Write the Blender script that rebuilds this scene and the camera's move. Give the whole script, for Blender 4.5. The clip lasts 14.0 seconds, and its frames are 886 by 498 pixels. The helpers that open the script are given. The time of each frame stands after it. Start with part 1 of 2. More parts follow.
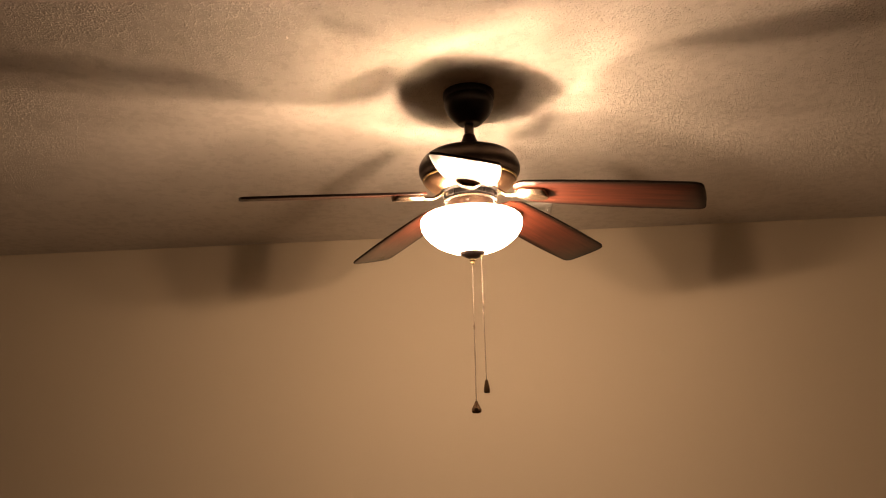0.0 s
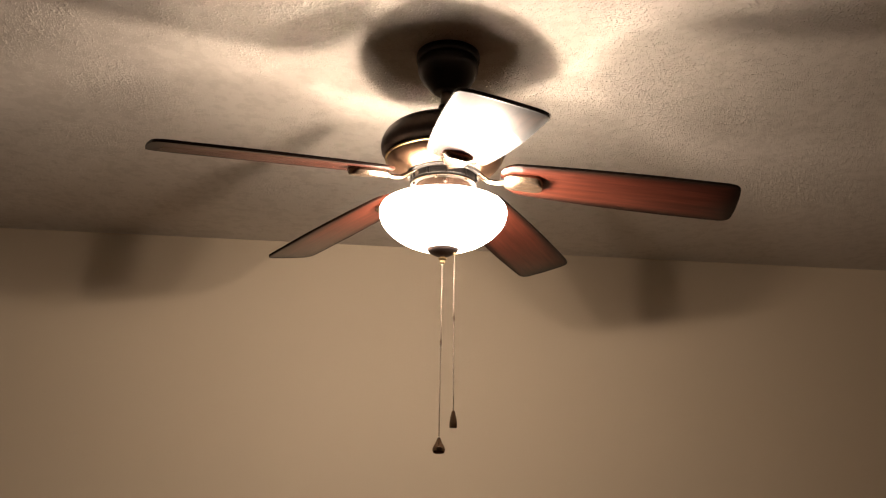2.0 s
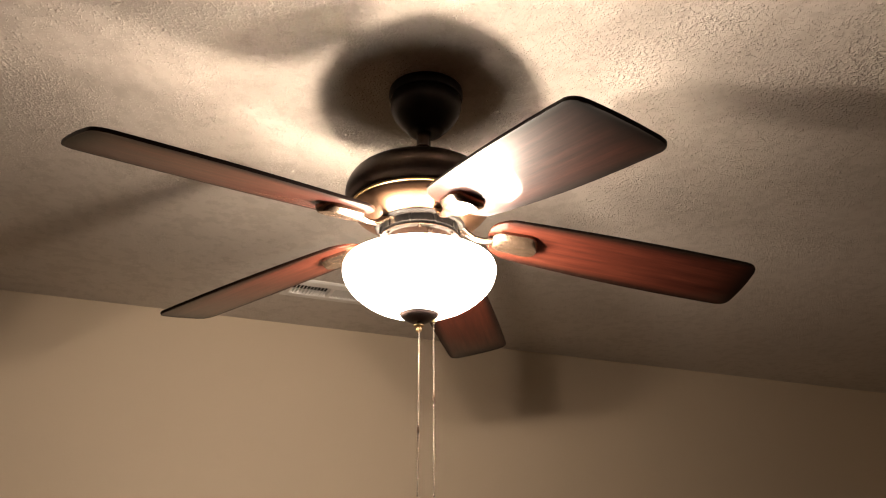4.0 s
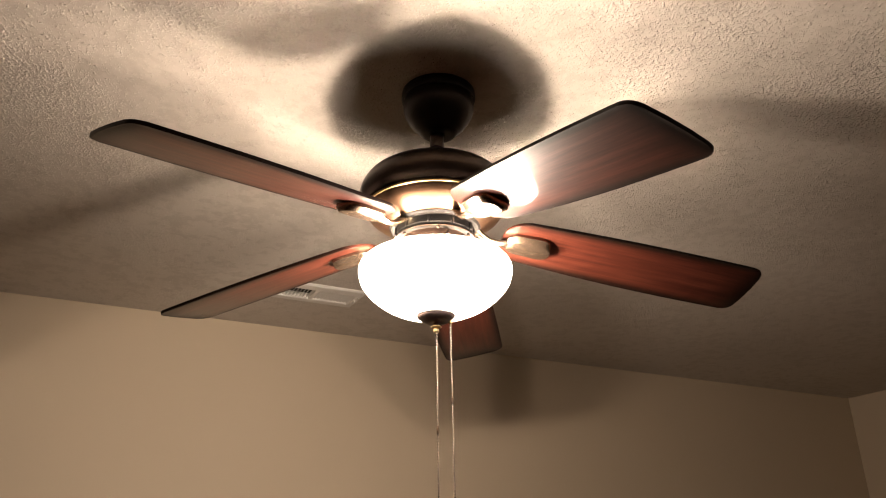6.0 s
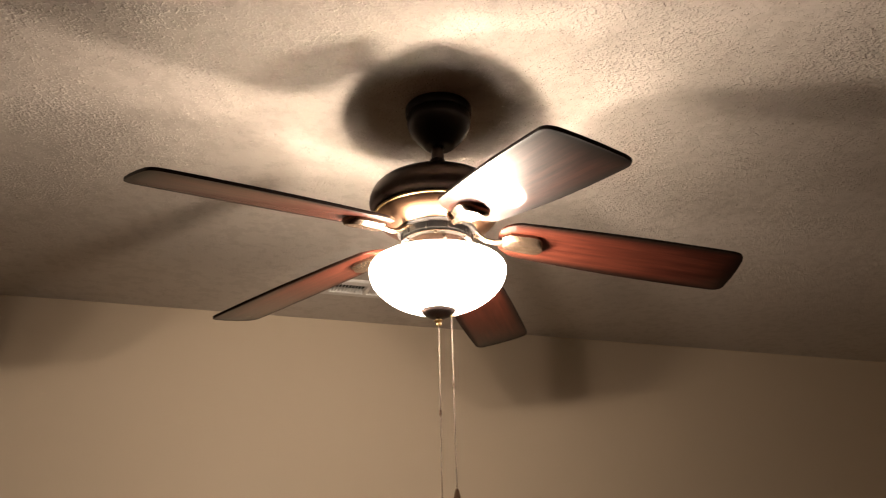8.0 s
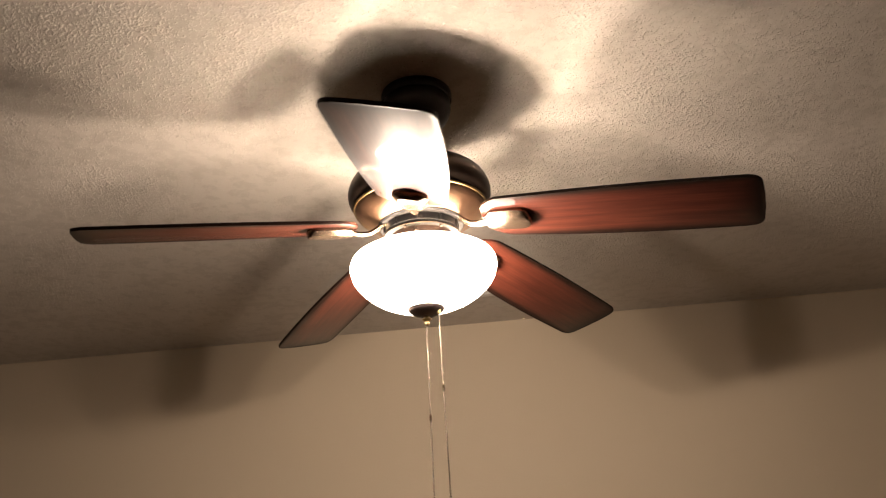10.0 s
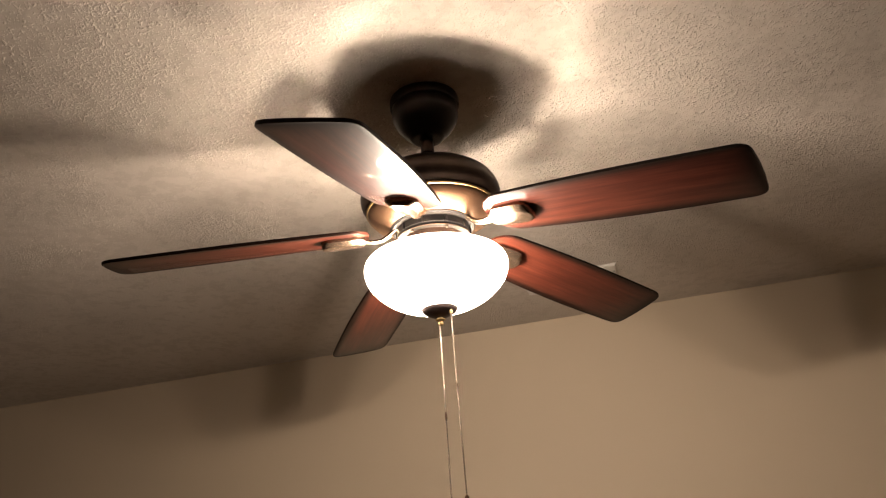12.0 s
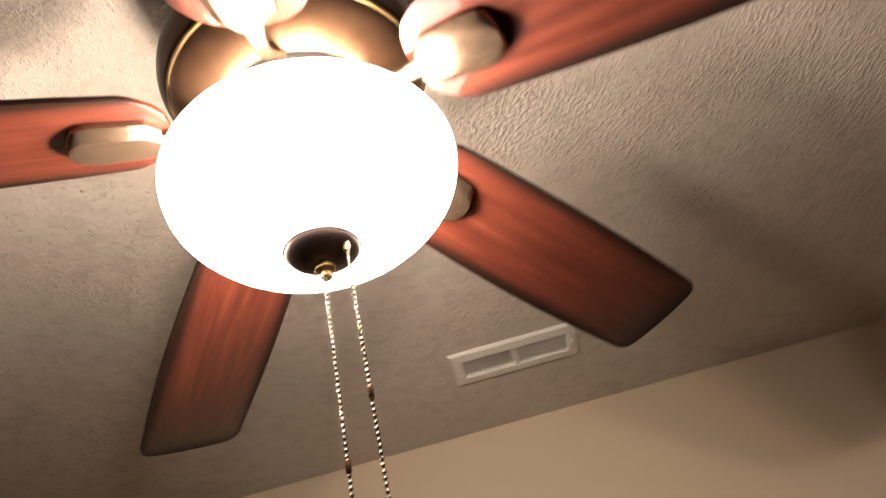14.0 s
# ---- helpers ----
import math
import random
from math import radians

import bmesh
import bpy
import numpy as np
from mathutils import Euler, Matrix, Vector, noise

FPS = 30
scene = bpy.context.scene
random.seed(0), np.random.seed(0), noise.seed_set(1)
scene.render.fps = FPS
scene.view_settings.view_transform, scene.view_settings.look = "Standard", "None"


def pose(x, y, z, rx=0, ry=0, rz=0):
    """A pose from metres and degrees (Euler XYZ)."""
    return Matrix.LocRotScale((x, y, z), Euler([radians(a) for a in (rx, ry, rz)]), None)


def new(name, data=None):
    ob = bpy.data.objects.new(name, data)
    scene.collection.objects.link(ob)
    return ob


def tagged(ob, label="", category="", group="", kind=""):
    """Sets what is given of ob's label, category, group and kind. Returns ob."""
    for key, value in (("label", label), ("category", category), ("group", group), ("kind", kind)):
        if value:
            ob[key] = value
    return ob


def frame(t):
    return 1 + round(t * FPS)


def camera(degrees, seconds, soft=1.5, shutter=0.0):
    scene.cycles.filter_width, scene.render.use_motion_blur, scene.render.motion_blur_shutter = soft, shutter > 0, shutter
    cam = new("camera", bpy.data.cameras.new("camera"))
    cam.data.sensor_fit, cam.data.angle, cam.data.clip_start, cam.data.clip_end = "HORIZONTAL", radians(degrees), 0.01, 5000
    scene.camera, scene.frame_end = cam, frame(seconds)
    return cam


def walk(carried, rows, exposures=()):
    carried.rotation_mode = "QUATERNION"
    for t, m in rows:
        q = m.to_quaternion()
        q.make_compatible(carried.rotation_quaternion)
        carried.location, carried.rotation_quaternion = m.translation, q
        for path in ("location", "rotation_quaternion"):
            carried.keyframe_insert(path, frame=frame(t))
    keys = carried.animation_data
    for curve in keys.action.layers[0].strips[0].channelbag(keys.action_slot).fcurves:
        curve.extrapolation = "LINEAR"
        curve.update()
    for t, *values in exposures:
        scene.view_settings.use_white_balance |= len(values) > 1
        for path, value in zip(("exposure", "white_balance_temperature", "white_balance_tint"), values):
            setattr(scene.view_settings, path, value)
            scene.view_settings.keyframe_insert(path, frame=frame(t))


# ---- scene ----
CEIL = 2.44
cam = camera(59.0, 14.0, soft=1.1, shutter=0.45)
ROWS = [
    (0.0, 0.0528, -2.2272, 1.4384, 3.948, 13.159, 1.657),
    (0.5, -0.0133, -2.2665, 1.4257, 2.104, 12.852, 2.267),
    (1.0, -0.0412, -2.1584, 1.4225, 0.634, 11.868, 1.516),
    (1.5, -0.0635, -1.9012, 1.4474, -1.859, 14.193, 0.082),
    (2.0, -0.2351, -1.7337, 1.4561, -7.924, 15.652, -0.645),
    (2.5, -0.4851, -1.6391, 1.4633, -14.943, 17.024, -0.784),
    (3.0, -0.548, -1.5386, 1.4748, -18.375, 19.585, -0.411),
    (3.5, -0.5193, -1.3792, 1.4862, -21.252, 22.003, -0.01),
    (6.0, -0.6506, -1.2687, 1.4816, -27.388, 22.878, 0.921),
    (6.5, -0.6306, -1.2799, 1.4753, -26.294, 22.455, 1.216),
    (7.0, -0.5494, -1.308, 1.4579, -25.077, 22.101, 1.739),
    (7.5, -0.501, -1.3726, 1.4359, -21.783, 22.222, 3.037),
    (8.0, -0.5454, -1.5156, 1.4449, -19.72, 21.77, 1.337),
    (10.5, 0.3044, -1.4826, 1.4521, 10.302, 22.927, 4.324),
    (11.0, 0.3879, -1.4835, 1.4468, 13.48, 22.957, 4.258),
    (11.5, 0.3954, -1.4754, 1.4368, 15.219, 23.276, 4.638),
    (12.0, 0.3813, -1.4627, 1.4235, 15.936, 23.495, 4.559),
    (12.5, 0.2813, -1.3467, 1.4197, 9.373, 23.075, 3.7),
    (13.0, 0.0897, -1.107, 1.4333, -1.624, 23.61, 6.211),
    (13.2, 0.059, -1.01, 1.411, -3.907, 24.93, 6.99),
    (13.5, 0.0834, -0.8501, 1.4363, -2.514, 29.102, 9.059),
    (13.8, 0.127, -0.673, 1.488, 5.666, 35.19, 10.519),
    (14.0, 0.1363, -0.5865, 1.4901, 10.972, 36.334, 11.797),
]
EXPOSURES = [(0.0, 0.24, 9100, 25), (0.25, 0.26, 7500, 16), (0.6, 0.28, 6900, 14), (1.5, 0.22, 6650, 13), (2.5, 0.14, 6550, 13), (3.5, 0.07, 6550, 13), (12.6, 0.06, 6550, 13), (13.4, 0.40, 6500, 13), (14.0, 0.16, 6500, 15)]
walk(cam, [(t, pose(x, y, z, 90 + pitch, roll, yaw)) for t, x, y, z, yaw, pitch, roll in ROWS], EXPOSURES)

# ---- light: the lit bowl and the three bulbs in it; a faint grey night world ----
GLOW = 18.0
BULB = 12.4
BULBS = ((-0.1000, -0.0080, -0.4440), (0.0385, -0.0705, -0.4310), (0.0295, 0.0680, -0.4340))
world = bpy.data.worlds.new("world")
scene.world = world
world.use_nodes = True
world.node_tree.nodes["Background"].inputs[0].default_value = (0.02, 0.02, 0.025, 1)
world.node_tree.nodes["Background"].inputs[1].default_value = 0.1
for x, y, z in BULBS:
    lamp = bpy.data.lights.new("bulb", "POINT")
    lamp.energy, lamp.shadow_soft_size, lamp.color = BULB, 0.014, (1.0, 0.815, 0.635)
    new("bulb", lamp).location = (x, y, CEIL + z)


# ---- materials ----
class Nodes:
    """A small builder of node materials."""

    def __init__(self, name):
        self.mat = bpy.data.materials.new(name)
        self.mat.use_nodes = True
        self.tree = self.mat.node_tree
        self.bsdf = self.tree.nodes["Principled BSDF"]

    def add(self, kind, **inputs):
        node = self.tree.nodes.new(kind)
        for key, value in inputs.items():
            key = key.replace("_", " ")
            if hasattr(value, "is_output"):
                self.tree.links.new(value, node.inputs[key])
            else:
                node.inputs[key].default_value = value
        return node

    def math(self, op, a, b=0.0):
        node = self.tree.nodes.new("ShaderNodeMath")
        node.operation = op
        for i, value in enumerate((a, b)):
            if hasattr(value, "is_output"):
                self.tree.links.new(value, node.inputs[i])
            else:
                node.inputs[i].default_value = value
        return node.outputs[0]

    def coords(self, scale=(1, 1, 1)):
        tex = self.tree.nodes.new("ShaderNodeTexCoord")
        m = self.add("ShaderNodeMapping", Vector=tex.outputs["Object"])
        m.inputs["Scale"].default_value = scale
        return m.outputs[0]

    def noise(self, vector, scale, detail=3.0, rough=0.55):
        return self.add("ShaderNodeTexNoise", Vector=vector, Scale=scale, Detail=detail, Roughness=rough).outputs["Fac"]

    def ramp(self, fac, *stops):
        node = self.add("ShaderNodeValToRGB", Fac=fac)
        while len(node.color_ramp.elements) < len(stops):
            node.color_ramp.elements.new(0.5)
        for el, (at, col) in zip(node.color_ramp.elements, stops):
            el.position = at
            el.color = (*col, 1) if len(col) == 3 else col
        return node.outputs[0]

    def mix(self, fac, a, b, blend="MIX"):
        node = self.tree.nodes.new("ShaderNodeMix")
        node.data_type, node.blend_type = "RGBA", blend
        for sock, value in ((node.inputs[0], fac), (node.inputs[6], a), (node.inputs[7], b)):
            if hasattr(value, "is_output"):
                self.tree.links.new(value, sock)
            else:
                sock.default_value = (*value, 1) if isinstance(value, tuple) else value
        return node.outputs[2]

    def bump(self, height, strength, distance, under=None):
        node = self.add("ShaderNodeBump", Height=height, Strength=strength, Distance=distance)
        if under is not None:
            self.tree.links.new(under, node.inputs["Normal"])
        return node.outputs[0]

    def set(self, **inputs):
        for key, value in inputs.items():
            key = key.replace("_", " ")
            if hasattr(value, "is_output"):
                self.tree.links.new(value, self.bsdf.inputs[key])
            else:
                self.bsdf.inputs[key].default_value = (*value, 1) if isinstance(value, tuple) else value
        return self.mat


def mat_ceiling():
    """Knocked-down plaster: scattered flattened splats over smooth board, thinner and thicker in patches."""
    n = Nodes("ceiling_plaster")
    v = n.coords()
    warp = n.add("ShaderNodeTexNoise", Vector=v, Scale=30.0, Detail=2.0).outputs["Color"]
    vv = n.add("ShaderNodeVectorMath")
    vv.operation = "MULTIPLY_ADD"
    n.tree.links.new(warp, vv.inputs[0])
    vv.inputs[1].default_value = (0.009, 0.009, 0.009)
    n.tree.links.new(v, vv.inputs[2])
    patch = n.noise(v, 3.2, 3.0)
    lift = n.math("MULTIPLY", n.math("SUBTRACT", patch, 0.5), 0.55)
    splats = n.ramp(n.math("ADD", n.noise(vv.outputs[0], 105.0, 1.5, 0.5), lift), (0.57, (0, 0, 0)), (0.70, (1, 1, 1)))
    specks = n.ramp(n.math("ADD", n.noise(vv.outputs[0], 190.0, 1.0, 0.5), lift), (0.54, (0, 0, 0)), (0.68, (1, 1, 1)))
    sweep = n.noise(v, 13.0, 3.0)
    grit = n.noise(v, 420.0, 2.0)
    normal = n.bump(splats, 1.0, 0.0016, n.bump(specks, 1.0, 0.0010, n.bump(sweep, 0.5, 0.006, n.bump(grit, 0.3, 0.0005))))
    stain = n.noise(v, 1.3, 4.0)
    col = n.mix(n.ramp(stain, (0.35, (0, 0, 0)), (0.7, (1, 1, 1))), (0.565, 0.513, 0.453), (0.615, 0.56, 0.495))
    # darker patches: the shade of the plaster's low relief, put into the colour
    relief_shade = n.ramp(n.math("ADD", n.noise(vv.outputs[0], 24.0, 4.0, 0.62), n.math("MULTIPLY", lift, -0.5)), (0.50, (0, 0, 0)), (0.60, (1, 1, 1)))
    col = n.mix(n.math("MULTIPLY", relief_shade, 0.60), col, (0.485, 0.435, 0.378))
    col = n.mix(n.math("MULTIPLY", n.math("MAXIMUM", splats, specks), 0.35), col, (0.66, 0.605, 0.54))
    return n.set(Base_Color=col, Roughness=0.88, Normal=normal)


def mat_wall():
    n = Nodes("wall_paint")
    v = n.coords()
    peel = n.noise(v, 130.0, 2.5)
    normal = n.bump(peel, 0.25, 0.0012)
    stain = n.noise(v, 0.9, 4.0)
    col = n.mix(stain, (0.555, 0.460, 0.335), (0.605, 0.505, 0.375))
    return n.set(Base_Color=col, Roughness=0.7, Normal=normal)


def mat_floor():
    n = Nodes("carpet")
    v = n.coords()
    # dark brown so that the unseen floor sends little light back up
    col = n.ramp(n.noise(v, 90.0, 4.0), (0.3, (0.045, 0.024, 0.013)), (0.7, (0.10, 0.056, 0.032)))
    return n.set(Base_Color=col, Roughness=1.0, Normal=n.bump(n.noise(v, 300.0), 0.8, 0.005))


def mat_bronze(name, dark, light, rough, metal=0.85):
    """Brushed, lacquered bronze with rubbed patches."""
    n = Nodes(name)
    v = n.coords()
    patch = n.noise(v, 18.0, 4.0)
    fine = n.noise(v, 140.0, 2.0)
    col = n.mix(n.ramp(patch, (0.35, (0, 0, 0)), (0.7, (1, 1, 1))), dark, light)
    r = n.math("ADD", n.math("MULTIPLY", fine, 0.14), rough - 0.07)
    return n.set(Base_Color=col, Metallic=metal, Roughness=r, Normal=n.bump(fine, 0.05, 0.0006))


def mat_blade():
    """Mahogany veneer with a dark sunburst edge under satin lacquer; grain along the blade."""
    n = Nodes("blade_wood")
    tex = n.tree.nodes.new("ShaderNodeTexCoord")
    sep = n.add("ShaderNodeSeparateXYZ", Vector=tex.outputs["Object"])
    info = n.tree.nodes.new("ShaderNodeObjectInfo")
    shift = n.add("ShaderNodeCombineXYZ", X=n.math("MULTIPLY", info.outputs["Random"], 9.0), Y=n.math("MULTIPLY", info.outputs["Random"], 5.0))
    va = n.add("ShaderNodeVectorMath")
    va.operation = "ADD"
    n.tree.links.new(tex.outputs["Object"], va.inputs[0])
    n.tree.links.new(shift.outputs[0], va.inputs[1])
    m = n.add("ShaderNodeMapping", Vector=va.outputs[0])
    m.inputs["Scale"].default_value = (1.0, 16.0, 1.0)
    grain = n.noise(m.outputs[0], 5.0, 6.0, 0.62)
    fine = n.noise(m.outputs[0], 24.0, 3.0)
    col = n.ramp(grain, (0.30, (0.022, 0.0050, 0.0032)), (0.52, (0.049, 0.0116, 0.0066)), (0.72, (0.080, 0.0210, 0.0114)))
    col = n.mix(n.math("MULTIPLY", fine, 0.35), col, (0.057, 0.0142, 0.0080))
    half = n.math("ADD", n.math("MULTIPLY", sep.outputs["X"], 0.0250), 0.0638)
    side = n.math("DIVIDE", n.math("ABSOLUTE", sep.outputs["Y"]), half)
    tip = n.math("ADD", n.math("MULTIPLY", n.math("SUBTRACT", sep.outputs["X"], 0.666), 5.0), 1.0)
    edge = n.math("ADD", n.math("MAXIMUM", side, tip), n.math("MULTIPLY", n.math("SUBTRACT", grain, 0.5), 0.10))
    burst = n.ramp(edge, (0.66, (0, 0, 0)), (0.82, (0.35, 0.35, 0.35)), (0.96, (1, 1, 1)))
    col = n.mix(burst, col, (0.009, 0.004, 0.0026))
    coat = n.math("SUBTRACT", 0.58, n.math("MULTIPLY", n.ramp(edge, (0.84, (0, 0, 0)), (0.97, (1, 1, 1))), 0.45))
    return n.set(Base_Color=col, Roughness=n.math("ADD", n.math("MULTIPLY", fine, 0.10), 0.40), Specular_IOR_Level=0.10, Coat_Weight=coat, Coat_Roughness=n.math("ADD", n.math("MULTIPLY", fine, 0.03), 0.055), Normal=n.bump(grain, 0.05, 0.0008))


def mat_glow():
    """Frosted white glass, lit from inside."""
    n = Nodes("lit_frosted_glass")
    v = n.coords()
    cloud = n.noise(v, 9.0, 3.0)
    strength = n.math("MULTIPLY", n.math("ADD", n.math("MULTIPLY", cloud, 0.3), 0.85), GLOW)
    return n.set(Base_Color=(0.85, 0.83, 0.78), Roughness=0.35, Emission_Color=(1.0, 0.84, 0.68), Emission_Strength=strength)


def mat_plain(name, colour, rough, metal=0.0, scale=60.0, vary=0.15):
    n = Nodes(name)
    f = n.noise(n.coords(), scale, 3.0)
    col = n.mix(f, tuple(c * (1 - vary) for c in colour), tuple(min(1, c * (1 + vary)) for c in colour))
    return n.set(Base_Color=col, Roughness=rough, Metallic=metal)


CEILING, WALL, FLOOR = mat_ceiling(), mat_wall(), mat_floor()
DARK = mat_bronze("oiled_bronze", (0.030, 0.020, 0.016), (0.060, 0.040, 0.029), 0.36)
GOLD = mat_bronze("rubbed_bronze", (0.056, 0.030, 0.0165), (0.092, 0.051, 0.029), 0.33, 0.9)
TRIM = mat_bronze("gold_trim", (0.17, 0.112, 0.052), (0.24, 0.16, 0.076), 0.36, 0.95)
IRON = mat_bronze("bracket_bronze", (0.160, 0.112, 0.078), (0.235, 0.168, 0.118), 0.24, 0.92)
CUP = mat_bronze("cup_bronze", (0.014, 0.0062, 0.0034), (0.022, 0.0098, 0.0052), 0.5, 0.5)
CANOPY = mat_bronze("canopy_bronze", (0.012, 0.009, 0.008), (0.024, 0.017, 0.014), 0.42, 0.7)
CAP = mat_bronze("cap_bronze", (0.075, 0.052, 0.046), (0.11, 0.078, 0.068), 0.42, 0.6)
HUB = mat_plain("blackened_hub", (0.0045, 0.0038, 0.0036), 0.5)
HUB.node_tree.nodes["Principled BSDF"].inputs["Specular IOR Level"].default_value = 0.12
BRASS = mat_plain("brass", (0.46, 0.33, 0.16), 0.32, 0.95)
STEEL = mat_plain("steel", (0.55, 0.54, 0.52), 0.3, 0.95)
BEAD = mat_plain("nickel_brass_beads", (0.27, 0.23, 0.185), 0.22, 1.0)
FOB = mat_bronze("fob_bronze", (0.12, 0.07, 0.04), (0.26, 0.16, 0.10), 0.17, 0.9)
WOOD, GLASS = mat_blade(), mat_glow()
VENT = mat_plain("white_enamel", (0.72, 0.70, 0.66), 0.42, 0.0, 30.0, 0.06)
DUCT = mat_plain("dark_duct", (0.03, 0.028, 0.026), 0.8)


# ---- mesh helpers ----
def mesh_of(name, bm, material, smooth=True):
    me = bpy.data.meshes.new(name)
    bmesh.ops.recalc_face_normals(bm, faces=bm.faces)
    bm.to_mesh(me)
    bm.free()
    me.materials.append(material)
    for poly in me.polygons:
        poly.use_smooth = smooth
    if smooth:
        me.set_sharp_from_angle(angle=radians(38))
    return me


def part(name, bm, material, parent, label="", smooth=True):
    ob = new(name, mesh_of(name, bm, material, smooth))
    ob.parent = parent
    return tagged(ob, label)


def lathe(bm, profile, steps=72, closed=False):
    """Turns (radius, z) pairs round the z axis."""
    rings = []
    for r, z in profile:
        if r < 1e-5:
            rings.append([bm.verts.new((0, 0, z))])
        else:
            rings.append([bm.verts.new((r * math.cos(2 * math.pi * i / steps), r * math.sin(2 * math.pi * i / steps), z)) for i in range(steps)])
    pairs = list(zip(rings, rings[1:])) + ([(rings[-1], rings[0])] if closed else [])
    for a, b in pairs:
        for i in range(steps):
            j = (i + 1) % steps
            quad = [a[i % len(a)], a[j % len(a)], b[j % len(b)], b[i % len(b)]]
            quad = list(dict.fromkeys(quad))
            if len(quad) > 2:
                bm.faces.new(quad)
    return bm


def smooth_profile(points, per=5):
    """A Catmull-Rom curve through (radius, z) pairs."""
    pts = [points[0], *points, points[-1]]
    out = []
    for i in range(1, len(pts) - 2):
        p0, p1, p2, p3 = (Vector(q) for q in pts[i - 1:i + 3])
        for k in range(per):
            t = k / per
            out.append(tuple(0.5 * (2 * p1 + (p2 - p0) * t + (2 * p0 - 5 * p1 + 4 * p2 - p3) * t * t + (3 * p1 - p0 - 3 * p2 + p3) * t ** 3)))
    return out + [points[-1]]


def box(bm, x0, x1, y0, y1, z0, z1, m=None):
    vs = [bm.verts.new((x, y, z)) for z in (z0, z1) for y in (y0, y1) for x in (x0, x1)]
    for f in ((0, 2, 3, 1), (4, 5, 7, 6), (0, 1, 5, 4), (2, 6, 7, 3), (0, 4, 6, 2), (1, 3, 7, 5)):
        bm.faces.new([vs[i] for i in f])
    if m is not None:
        bmesh.ops.transform(bm, matrix=m, verts=vs)
    return vs


def bevelled(bm, width, segments=2):
    bmesh.ops.bevel(bm, geom=list(bm.edges), offset=width, segments=segments, profile=0.6, affect="EDGES", clamp_overlap=True)
    return bm


def prism(bm, outline, z0, z1):
    """A plate between z0 and z1 with the given outline."""
    low = [bm.verts.new((x, y, z0)) for x, y in outline]
    top = [bm.verts.new((x, y, z1)) for x, y in outline]
    bm.faces.new(low[::-1])
    bm.faces.new(top)
    for i in range(len(low)):
        j = (i + 1) % len(low)
        bm.faces.new((low[i], low[j], top[j], top[i]))
    return bm


# ---- the room: ceiling, four walls, floor ----
X0, X1, Y0, Y1 = -5.2, 3.66, -6.2, 1.749
VENT_BOX = (0.0, 0.345, 1.207, 1.385)
DUCT_HOLE = (VENT_BOX[0] + 0.030, VENT_BOX[1] - 0.030, VENT_BOX[2] + 0.040, VENT_BOX[3] - 0.040)


def structure(name, bm, material, label, category):
    return tagged(new(name, mesh_of(name, bm, material, False)), label, category, kind="structure")


def build_room():
    t = 0.12
    bm = bmesh.new()
    hx0, hx1, hy0, hy1 = DUCT_HOLE
    for b in ((X0 - t, hx0, Y0 - t, Y1 + t), (hx1, X1 + t, Y0 - t, Y1 + t), (hx0, hx1, Y0 - t, hy0), (hx0, hx1, hy1, Y1 + t)):
        box(bm, *b, CEIL, CEIL + t)
    structure("ceiling", bm, CEILING, "off-white knocked-down plaster ceiling above the fan", "ceiling")
    bm = bmesh.new()
    box(bm, X0 - t, X1 + t, Y0 - t, Y1 + t, -t, 0)
    structure("floor", bm, FLOOR, "unseen floor in dark brown carpet, kept dark to limit bounced light", "floor")
    # south and west walls are unseen, set far off to lessen bounced light
    for name, b in (("wall_north", (X0 - t, X1 + t, Y1, Y1 + t)), ("wall_south", (X0 - t, X1 + t, Y0 - t, Y0)),
                    ("wall_east", (X1, X1 + t, Y0, Y1)), ("wall_west", (X0 - t, X0, Y0, Y1))):
        bm = bmesh.new()
        box(bm, *b, 0, CEIL)
        structure(name, bm, WALL, "plain tan painted wall with light orange-peel texture", "wall")


build_room()


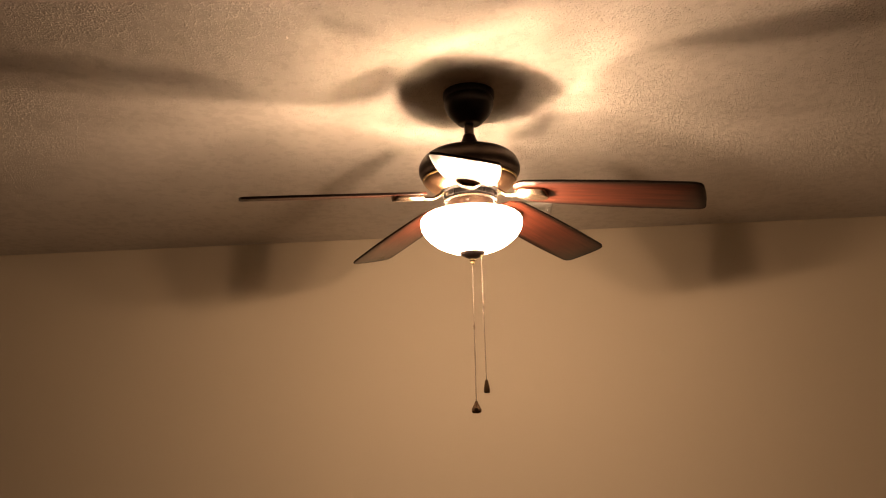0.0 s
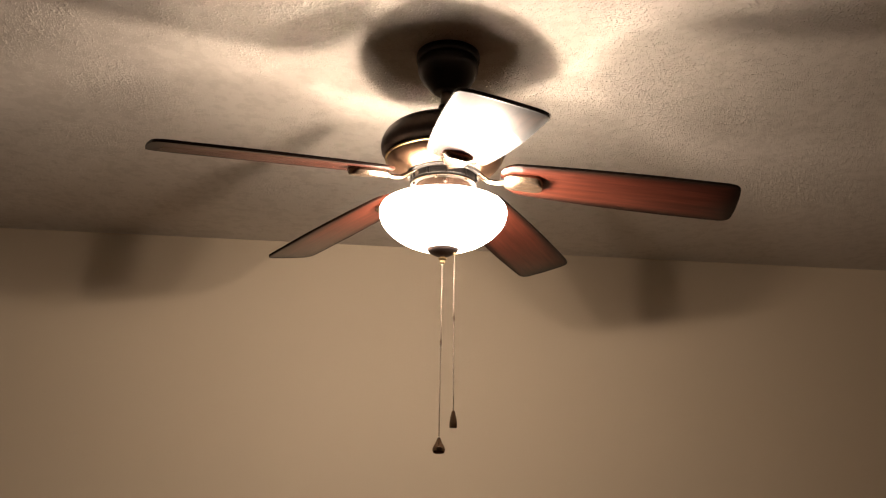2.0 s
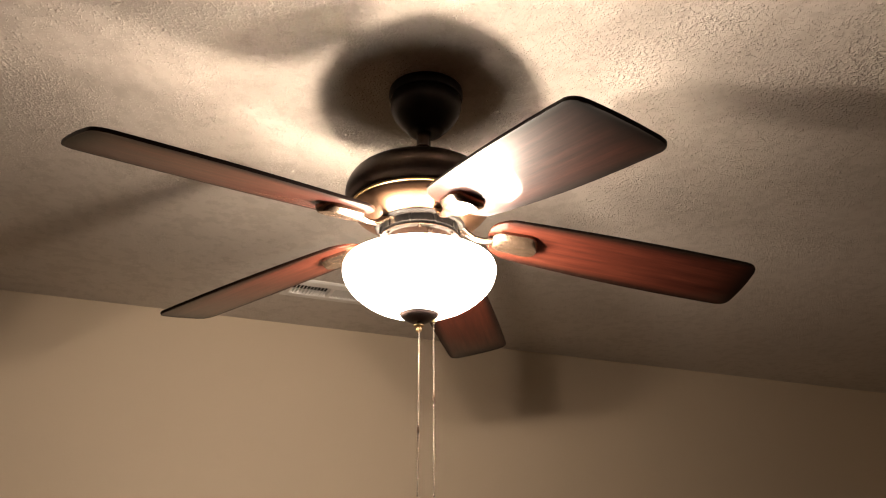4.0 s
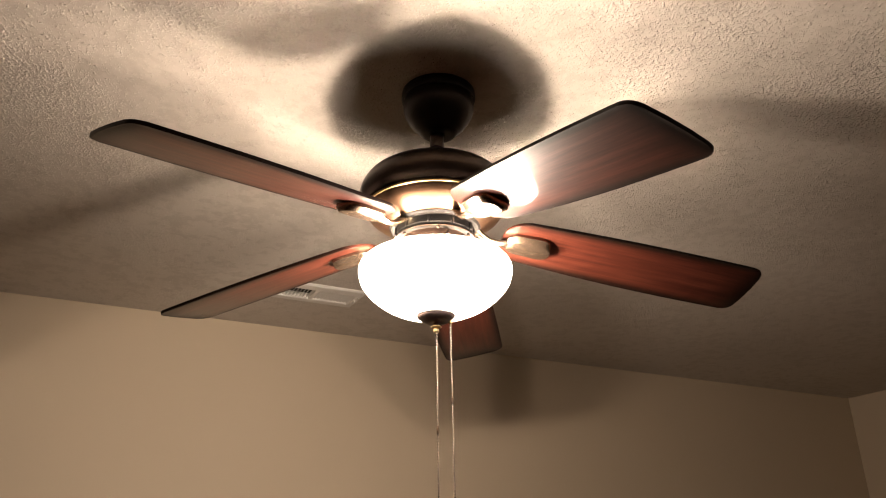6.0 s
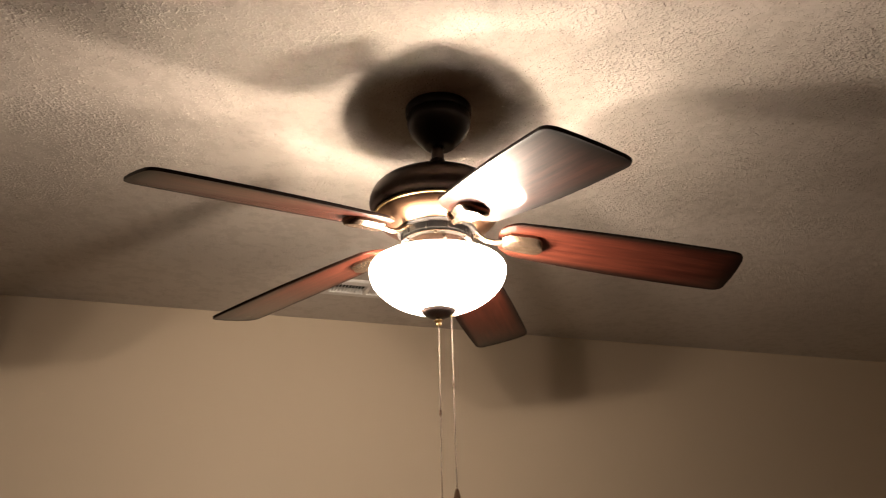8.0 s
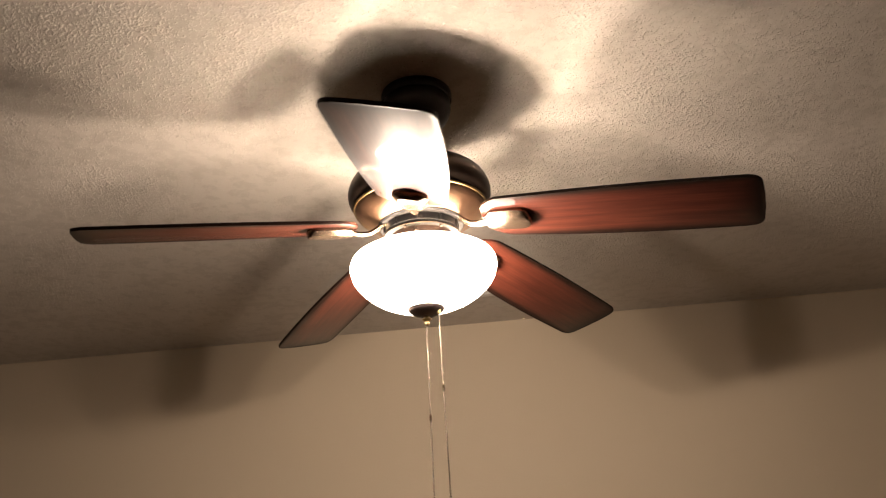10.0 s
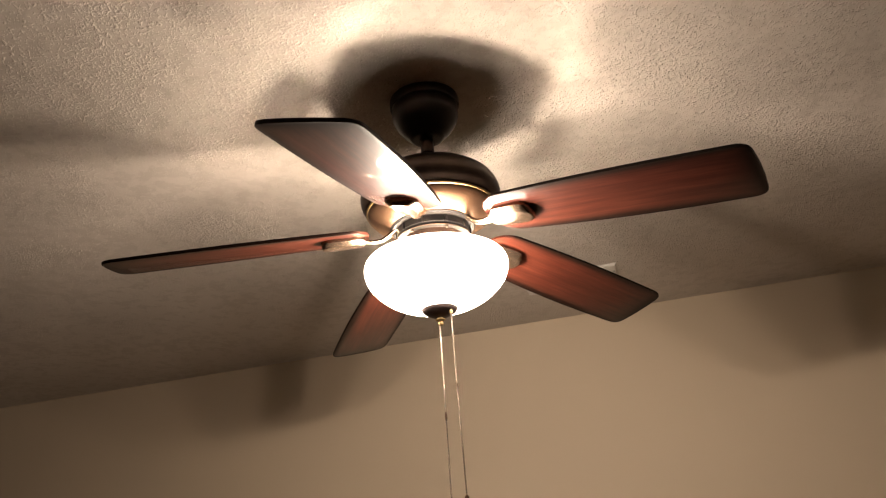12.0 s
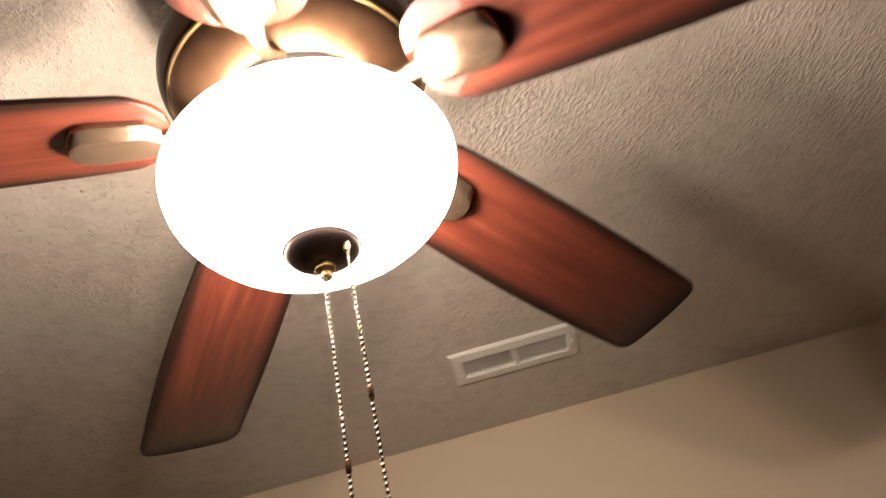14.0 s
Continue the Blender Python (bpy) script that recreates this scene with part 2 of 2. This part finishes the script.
# ---- the ceiling vent ----
def build_vent():
    x0, x1, y0, y1 = VENT_BOX
    cx, cy = (x0 + x1) / 2, (y0 + y1) / 2
    vent = tagged(new("ceiling_vent"), "white enamelled steel air vent with two louvre banks on the ceiling", "vent")
    vent.location = (cx, cy, CEIL)
    hw, hd = (x1 - x0) / 2, (y1 - y0) / 2
    iw, idp = hw - 0.032, hd - 0.042
    bm = bmesh.new()
    rims = []
    for w, d, z in ((hw, hd, 0.0), (hw, hd, -0.003), (hw - 0.006, hd - 0.006, -0.009), (iw + 0.003, idp + 0.003, -0.011), (iw, idp, -0.009), (iw, idp, 0.012)):
        rims.append([bm.verts.new((sx * w, sy * d, z)) for sx, sy in ((-1, -1), (1, -1), (1, 1), (-1, 1))])
    for a, b in zip(rims, rims[1:]):
        for i in range(4):
            bm.faces.new((a[i], a[(i + 1) % 4], b[(i + 1) % 4], b[i]))
    part("frame", bm, VENT, vent, smooth=False)
    bm = bmesh.new()
    for x0, x1, y0, y1, z0, z1 in ((-iw, iw, -idp, idp, 0.09, 0.094), (-iw, 0.002 - iw, -idp, idp, 0.012, 0.09), (iw - 0.002, iw, -idp, idp, 0.012, 0.09),
                                   (0.002 - iw, iw - 0.002, -idp, 0.002 - idp, 0.012, 0.09), (0.002 - iw, iw - 0.002, idp - 0.002, idp, 0.012, 0.09)):
        box(bm, x0, x1, y0, y1, z0, z1)
    part("duct_box", bm, DUCT, vent, "dark metal duct behind the louvres", smooth=False)
    bm = bmesh.new()
    box(bm, -0.007, 0.007, -idp, idp, -0.010, 0.008)
    part("centre_bar", bm, VENT, vent, smooth=False)
    bm = bmesh.new()
    box(bm, -0.0008, 0.0008, -idp + 0.001, idp - 0.001, -0.0085, 0.0085)
    slat = mesh_of("slat", bm, VENT, False)
    count = 11
    for side in (-1, 1):
        for k in range(count):
            ob = new("slat", slat)
            ob.parent = vent
            ob.matrix_basis = pose(side * (0.0125 + (iw - 0.016) * k / (count - 1)), 0, -0.0015, 0, side * -38, 0)
    bm = bmesh.new()
    box(bm, iw + 0.008, iw + 0.014, -0.012, 0.012, -0.020, -0.010)
    bevelled(bm, 0.002)
    part("lever", bm, VENT, vent)
    for sx in (-1, 1):
        bm = bmesh.new()
        lathe(bm, [(0.0, -0.0135), (0.003, -0.0125), (0.0042, -0.0105), (0.0042, -0.009)], 12)
        bmesh.ops.translate(bm, vec=(sx * (hw - 0.014), -0.03 * sx, 0), verts=bm.verts)
        part("screw", bm, STEEL, vent)


build_vent()


# ---- the ceiling fan ----
fan = tagged(new("ceiling_fan"), "five-bladed bronze ceiling fan at rest with a lit frosted bowl", "ceiling fan")
fan.location = (0, 0, CEIL)
AT = (0.0065, -0.012)


def build_body():
    off = Matrix.Translation((*AT, 0))
    bm = lathe(bmesh.new(), [(0.0, 0.0), (0.0775, 0.0), (0.0785, -0.004), (0.0785, -0.016), (0.0765, -0.021), (0.0745, -0.022)])
    bmesh.ops.transform(bm, matrix=off, verts=bm.verts)
    part("canopy_ring", bm, CANOPY, fan, "dark bronze ring against the ceiling")
    bm = lathe(bmesh.new(), smooth_profile([(0.0735, -0.0205), (0.0745, -0.030), (0.0735, -0.046), (0.066, -0.064), (0.053, -0.082), (0.042, -0.093), (0.037, -0.0985), (0.030, -0.102), (0.012, -0.102)], 4))
    bmesh.ops.transform(bm, matrix=off, verts=bm.verts)
    part("canopy", bm, CANOPY, fan, "dark bronze dome canopy")
    bm = lathe(bmesh.new(), [(0.0145, -0.170), (0.0145, -0.06)], 32)
    bmesh.ops.transform(bm, matrix=Matrix.Translation((AT[0] * 0.6, AT[1] * 0.6, 0)), verts=bm.verts)
    part("downrod", bm, DARK, fan)
    bm = lathe(bmesh.new(), smooth_profile([(0.015, -0.132), (0.018, -0.135), (0.022, -0.148), (0.032, -0.170), (0.038, -0.185)], 4))
    bmesh.ops.translate(bm, vec=(AT[0] * 0.5, AT[1] * 0.5, 0), verts=bm.verts)
    part("yoke_cover", bm, DARK, fan)
    bm = lathe(bmesh.new(), smooth_profile([(0.02, -0.182), (0.07, -0.184), (0.100, -0.189), (0.124, -0.198), (0.142, -0.214), (0.1510, -0.236), (0.1495, -0.255), (0.143, -0.267), (0.138, -0.271)], 5), 96)
    part("motor_housing", bm, DARK, fan, "dark oiled bronze rounded motor housing")
    bm = lathe(bmesh.new(), [(0.134, -0.2715), (0.1395, -0.2720), (0.1410, -0.2745), (0.1395, -0.2770), (0.136, -0.278)], 96)
    part("trim_ring", bm, TRIM, fan, "thin polished gold ring")
    bm = lathe(bmesh.new(), smooth_profile([(0.1375, -0.277), (0.135, -0.283), (0.128, -0.291), (0.115, -0.300), (0.100, -0.308), (0.090, -0.312), (0.084, -0.3135)], 4), 96)
    part("lower_housing", bm, GOLD, fan, "rubbed bronze tapered lower motor cover")
    bm = lathe(bmesh.new(), [(0.088, -0.309), (0.091, -0.313), (0.087, -0.317), (0.079, -0.317), (0.077, -0.312), (0.06, -0.312)], 96)
    part("inner_ring", bm, HUB, fan, "blackened ring under the motor")
    bm = lathe(bmesh.new(), [(0.05, -0.310), (0.076, -0.312), (0.077, -0.330), (0.074, -0.3335), (0.055, -0.3335)], 96)
    flywheel = part("flywheel", bm, HUB, fan, "dark notched flywheel ring")
    for k in range(10):
        bm = bmesh.new()
        box(bm, 0.0745, 0.0805, -0.0022, 0.0022, -0.332, -0.316)
        bevelled(bm, 0.0008, 1)
        tab = part("tab", bm, HUB, flywheel)
        tab.matrix_basis = pose(0, 0, 0, 0, 0, 18 + 36 * k)
    bm = lathe(bmesh.new(), [(0.050, -0.3345), (0.0765, -0.3348), (0.0780, -0.3360), (0.0785, -0.3372), (0.0775, -0.3384), (0.072, -0.3380), (0.066, -0.3400)], 96)
    flange = part("cup_flange", bm, HUB, fan, "dark flange with a thin paler rim")
    bm = lathe(bmesh.new(), [(0.0776, -0.3382), (0.0784, -0.3380), (0.0788, -0.3386), (0.0784, -0.3392), (0.0776, -0.3390)], 96, True)
    part("rim", bm, GOLD, flange, "thin paler metal rim")
    for k in range(6):
        bm = lathe(bmesh.new(), [(0.0, -0.0052), (0.0022, -0.0048), (0.0034, -0.0032), (0.0034, -0.0018), (0.0020, -0.0012), (0.0020, 0.001)], 12)
        screw = part("screw", bm, DARK, flange)
        screw.matrix_basis = pose(0, 0, 0, 0, 0, 8 + 60 * k) @ pose(0.0720, 0, -0.3382)
    bm = lathe(bmesh.new(), smooth_profile([(0.066, -0.333), (0.0665, -0.345), (0.067, -0.366), (0.069, -0.382), (0.064, -0.390), (0.02, -0.390)], 3), 72)
    cup = part("switch_cup", bm, CUP, fan, "brown bronze switch cup above the bowl")
    for k in range(3):
        bm = lathe(bmesh.new(), [(0.0, 0.006), (0.0035, 0.005), (0.005, 0.003), (0.005, 0.0)], 14)
        screw = part("screw", bm, DARK, cup)
        screw.matrix_basis = pose(0, 0, 0, 0, 0, 25 + 120 * k) @ pose(0.066, 0, -0.350, 0, 90, 0)


def build_bowl():
    outer = smooth_profile([(0.122, -0.385), (0.135, -0.3855), (0.1445, -0.391), (0.1498, -0.404), (0.1475, -0.421), (0.140, -0.438), (0.123, -0.457), (0.100, -0.474), (0.072, -0.487), (0.046, -0.494), (0.020, -0.497)], 4)
    inner = [(max(0.018, r - 0.005), z + 0.003) for r, z in outer[::-1]]
    bowl = part("glass_bowl", lathe(bmesh.new(), outer + inner, 96, True), GLASS, fan, "brightly lit frosted white glass bowl")
    bowl.visible_shadow = False  # the bulbs shine through the glass
    cap = part("bowl_cap", lathe(bmesh.new(), smooth_profile([(0.0, -0.494), (0.0355, -0.4945), (0.0362, -0.4962), (0.034, -0.5005), (0.026, -0.506), (0.016, -0.5105), (0.008, -0.512), (0.0, -0.512)], 3), 64), CAP, fan, "dark bronze cap under the bowl")
    part("finial", lathe(bmesh.new(), smooth_profile([(0.0, -0.510), (0.0050, -0.511), (0.0056, -0.5135), (0.0092, -0.5160), (0.0100, -0.5180), (0.0078, -0.5196), (0.0048, -0.5212), (0.0046, -0.5226), (0.0060, -0.5250), (0.0054, -0.5280), (0.0030, -0.5300), (0.0, -0.5305)], 3), 28), BRASS, cap, "small brass finial")
    bm = lathe(bmesh.new(), [(0.0026, -0.008), (0.0036, -0.008), (0.0036, 0.004), (0.0026, 0.004)], 16, True)
    bush = part("chain_bushing", bm, BRASS, cap)
    bush.matrix_basis = pose(0.0253, -0.0105, -0.502)


def bead_chain(name, top, bottom, joint, fob):
    """A bead chain from top to bottom with a connector at joint; fob builds the pendant mesh at its end."""
    top, bottom = Vector(top), Vector(bottom)
    pitch = 0.0052
    count = int((top - bottom).length / pitch)
    bm = bmesh.new()
    for k in range(count + 1):
        at = top.lerp(bottom, k / count)
        bmesh.ops.create_icosphere(bm, subdivisions=2, radius=0.0020, matrix=Matrix.Translation(at))
    wire = bmesh.ops.create_cone(bm, cap_ends=True, segments=6, radius1=0.0005, radius2=0.0005, depth=1.0)["verts"]
    way = top - bottom
    bmesh.ops.transform(bm, verts=wire, matrix=Matrix.Translation((top + bottom) / 2) @ way.to_track_quat("Z", "Y").to_matrix().to_4x4() @ Matrix.Diagonal((1, 1, way.length, 1)))
    chain = part("pull_chain", bm, BEAD, fan, "thin beaded metal pull chain")
    f = (top.z - joint) / (top.z - bottom.z)
    at = top.lerp(bottom, f)
    bm = lathe(bmesh.new(), [(0.0, 0.0060), (0.0020, 0.0057), (0.0026, 0.0045), (0.0026, -0.0045), (0.0020, -0.0057), (0.0, -0.0060)], 16)
    bmesh.ops.translate(bm, vec=at, verts=bm.verts)
    part("connector", bm, FOB, chain, "dark chain connector")
    fob(chain, bottom)


def round_fob(chain, at):
    bm = lathe(bmesh.new(), smooth_profile([(0.0, 0.0), (0.003, -0.0003), (0.0034, -0.003), (0.0062, -0.009), (0.0104, -0.017), (0.0118, -0.0225), (0.0104, -0.0275), (0.007, -0.0298), (0.0, -0.0302)], 3), 32)
    bmesh.ops.scale(bm, vec=(1.18, 0.80, 1.12), verts=bm.verts)
    bmesh.ops.translate(bm, vec=at, verts=bm.verts)
    fob = part("fob", bm, FOB, chain, "dark bronze teardrop pull fob")
    bm = lathe(bmesh.new(), [(0.0, 0.0008), (0.0045, 0.0008), (0.0055, 0.0004), (0.0060, -0.0006)], 24)
    bmesh.ops.transform(bm, verts=bm.verts, matrix=Matrix.Translation(at + Vector((0, -0.0088, -0.0235))) @ pose(0, 0, 0, 90, 0, 0))
    ob = new("medallion", mesh_of("medallion", bm, GOLD))
    ob.parent = chain
    tagged(ob, "round rubbed bronze medallion on the fob")
    return fob


def slim_fob(chain, at):
    bm = lathe(bmesh.new(), smooth_profile([(0.0, 0.0), (0.0026, -0.0002), (0.0032, -0.002), (0.0046, -0.008), (0.0066, -0.019), (0.0072, -0.027), (0.0070, -0.031), (0.0060, -0.0326), (0.0, -0.0330)], 3), 28)
    bmesh.ops.scale(bm, vec=(1.2, 1.0, 1.12), verts=bm.verts)
    bmesh.ops.translate(bm, vec=at, verts=bm.verts)
    part("fob", bm, FOB, chain, "slim dark bronze pull fob")


HUB_R, HUB_Z = 0.118, -0.322


def half_width(x):
    return 0.0618 + 0.0250 * x


def blade_outline():
    """Half the outline from the chamfered root to the rounded tip, mirrored."""
    pts = [(0.1365, 0.012), (0.1380, 0.026), (0.1425, 0.038), (0.1500, 0.0485), (0.1600, 0.0565), (0.1695, 0.0615)]
    for k in range(9):
        x = 0.18 + 0.055 * k
        pts.append((x, half_width(x) + 0.0050 * math.sin(math.pi * (x - 0.18) / 0.47)))
    hw = half_width(0.64)
    for k in range(7):
        a = radians(90 - 15 * k)
        pts.append((0.641 + 0.022 * math.cos(a), hw - 0.022 + 0.022 * math.sin(a)))
    pts.append((0.6655, 0.02))
    swell = lambda x: 0.004 * max(0.0, math.sin(math.pi * (x - 0.15) / 0.5))
    return [(x, -y) for x, y in pts] + [(x, y + swell(x)) for x, y in pts[::-1]]


def bracket_mesh():
    """The blade iron: a hexagonal pad under the blade and a curved arm that runs up to the hub."""
    bm = bmesh.new()
    pad = [(0.146, 0.017), (0.160, 0.030), (0.209, 0.0335), (0.221, 0.0318), (0.2300, 0.0262), (0.2355, 0.0175), (0.2375, 0.0070)]
    outline = [(x, -y) for x, y in pad] + [(x, y) for x, y in pad[::-1]]
    rings = []
    for sx, sy, z in ((0.955, 0.60, -0.0190), (0.966, 0.66, -0.0184), (1.0, 1.0, -0.0098), (1.0, 1.0, -0.0035)):
        rings.append([bm.verts.new((0.194 + (x - 0.194) * sx, y * sy, z)) for x, y in outline])
    bm.faces.new(rings[0][::-1])
    bm.faces.new(rings[-1])
    for a, b in zip(rings, rings[1:]):
        for i in range(len(a)):
            j = (i + 1) % len(a)
            bm.faces.new((a[i], a[j], b[j], b[i]))
    path = [(0.160, -0.0095, 0.016), (0.146, -0.0118, 0.0125), (0.128, -0.0145, 0.0090), (0.110, -0.013, 0.0080), (0.095, -0.005, 0.0090), (0.082, 0.004, 0.0125), (0.068, 0.006, 0.015)]
    rings = []
    for i, (x, z, w) in enumerate(path):
        x2, z2 = path[min(i + 1, len(path) - 1)][:2]
        x1, z1 = path[max(i - 1, 0)][:2]
        d = Vector((x2 - x1, 0, z2 - z1)).normalized()
        nrm = Vector((-d.z, 0, d.x))
        rings.append([bm.verts.new(Vector((x, 0, z)) + nrm * (0.0055 * math.sin(a)) + Vector((0, w * math.cos(a), 0))) for a in (2 * math.pi * k / 12 for k in range(12))])
    for a, b in zip(rings, rings[1:]):
        for i in range(12):
            j = (i + 1) % 12
            bm.faces.new((a[i], a[j], b[j], b[i]))
    bm.faces.new(rings[0])
    bm.faces.new(rings[-1][::-1])
    return mesh_of("blade_bracket", bm, IRON)


def build_blades():
    bm = bmesh.new()
    prism(bm, blade_outline(), -0.0032, 0.0032)
    rim = [e for e in bm.edges if abs(e.verts[0].co.z - e.verts[1].co.z) < 1e-6]
    bmesh.ops.bevel(bm, geom=rim, offset=0.0014, segments=2, profile=0.6, affect="EDGES")
    blade_me = mesh_of("fan_blade", bm, WOOD)
    iron_me = bracket_mesh()
    # turn, height of the tip's middle, twist, how far the blade is set out
    table = ((-89.45, -0.4375, 11.8, 0.007), (-17.48, -0.4138, 10.6, 0.001), (53.72, -0.3951, 10.6, 0.002), (125.82, -0.3892, 12.4, 0.0), (198.85, -0.3652, 13.9, 0.0))
    for turn, tip_z, twist, reach in table:
        slope = math.degrees(math.atan2(tip_z - HUB_Z, 0.655 - HUB_R))
        blade = new("fan_blade", blade_me)
        blade.parent = fan
        tagged(blade, "reddish mahogany blade with dark edges")
        blade.matrix_basis = pose(0, 0, 0, 0, 0, turn) @ pose(HUB_R, 0, HUB_Z, 0, -slope, 0) @ pose(reach - HUB_R, 0, 0, -twist, 0, 0)
        iron = new("blade_bracket", iron_me)
        iron.parent = blade
        tagged(iron, "bronze blade bracket")


build_body()
build_bowl()
bead_chain("pull_chain", (-0.001, -0.004, -0.527), (-0.0050, -0.0110, -0.9205), -0.7135, round_fob)
bead_chain("pull_chain", (0.0253, -0.0105, -0.498), (0.0257, -0.0135, -0.863), -0.6585, slim_fob)
build_blades()
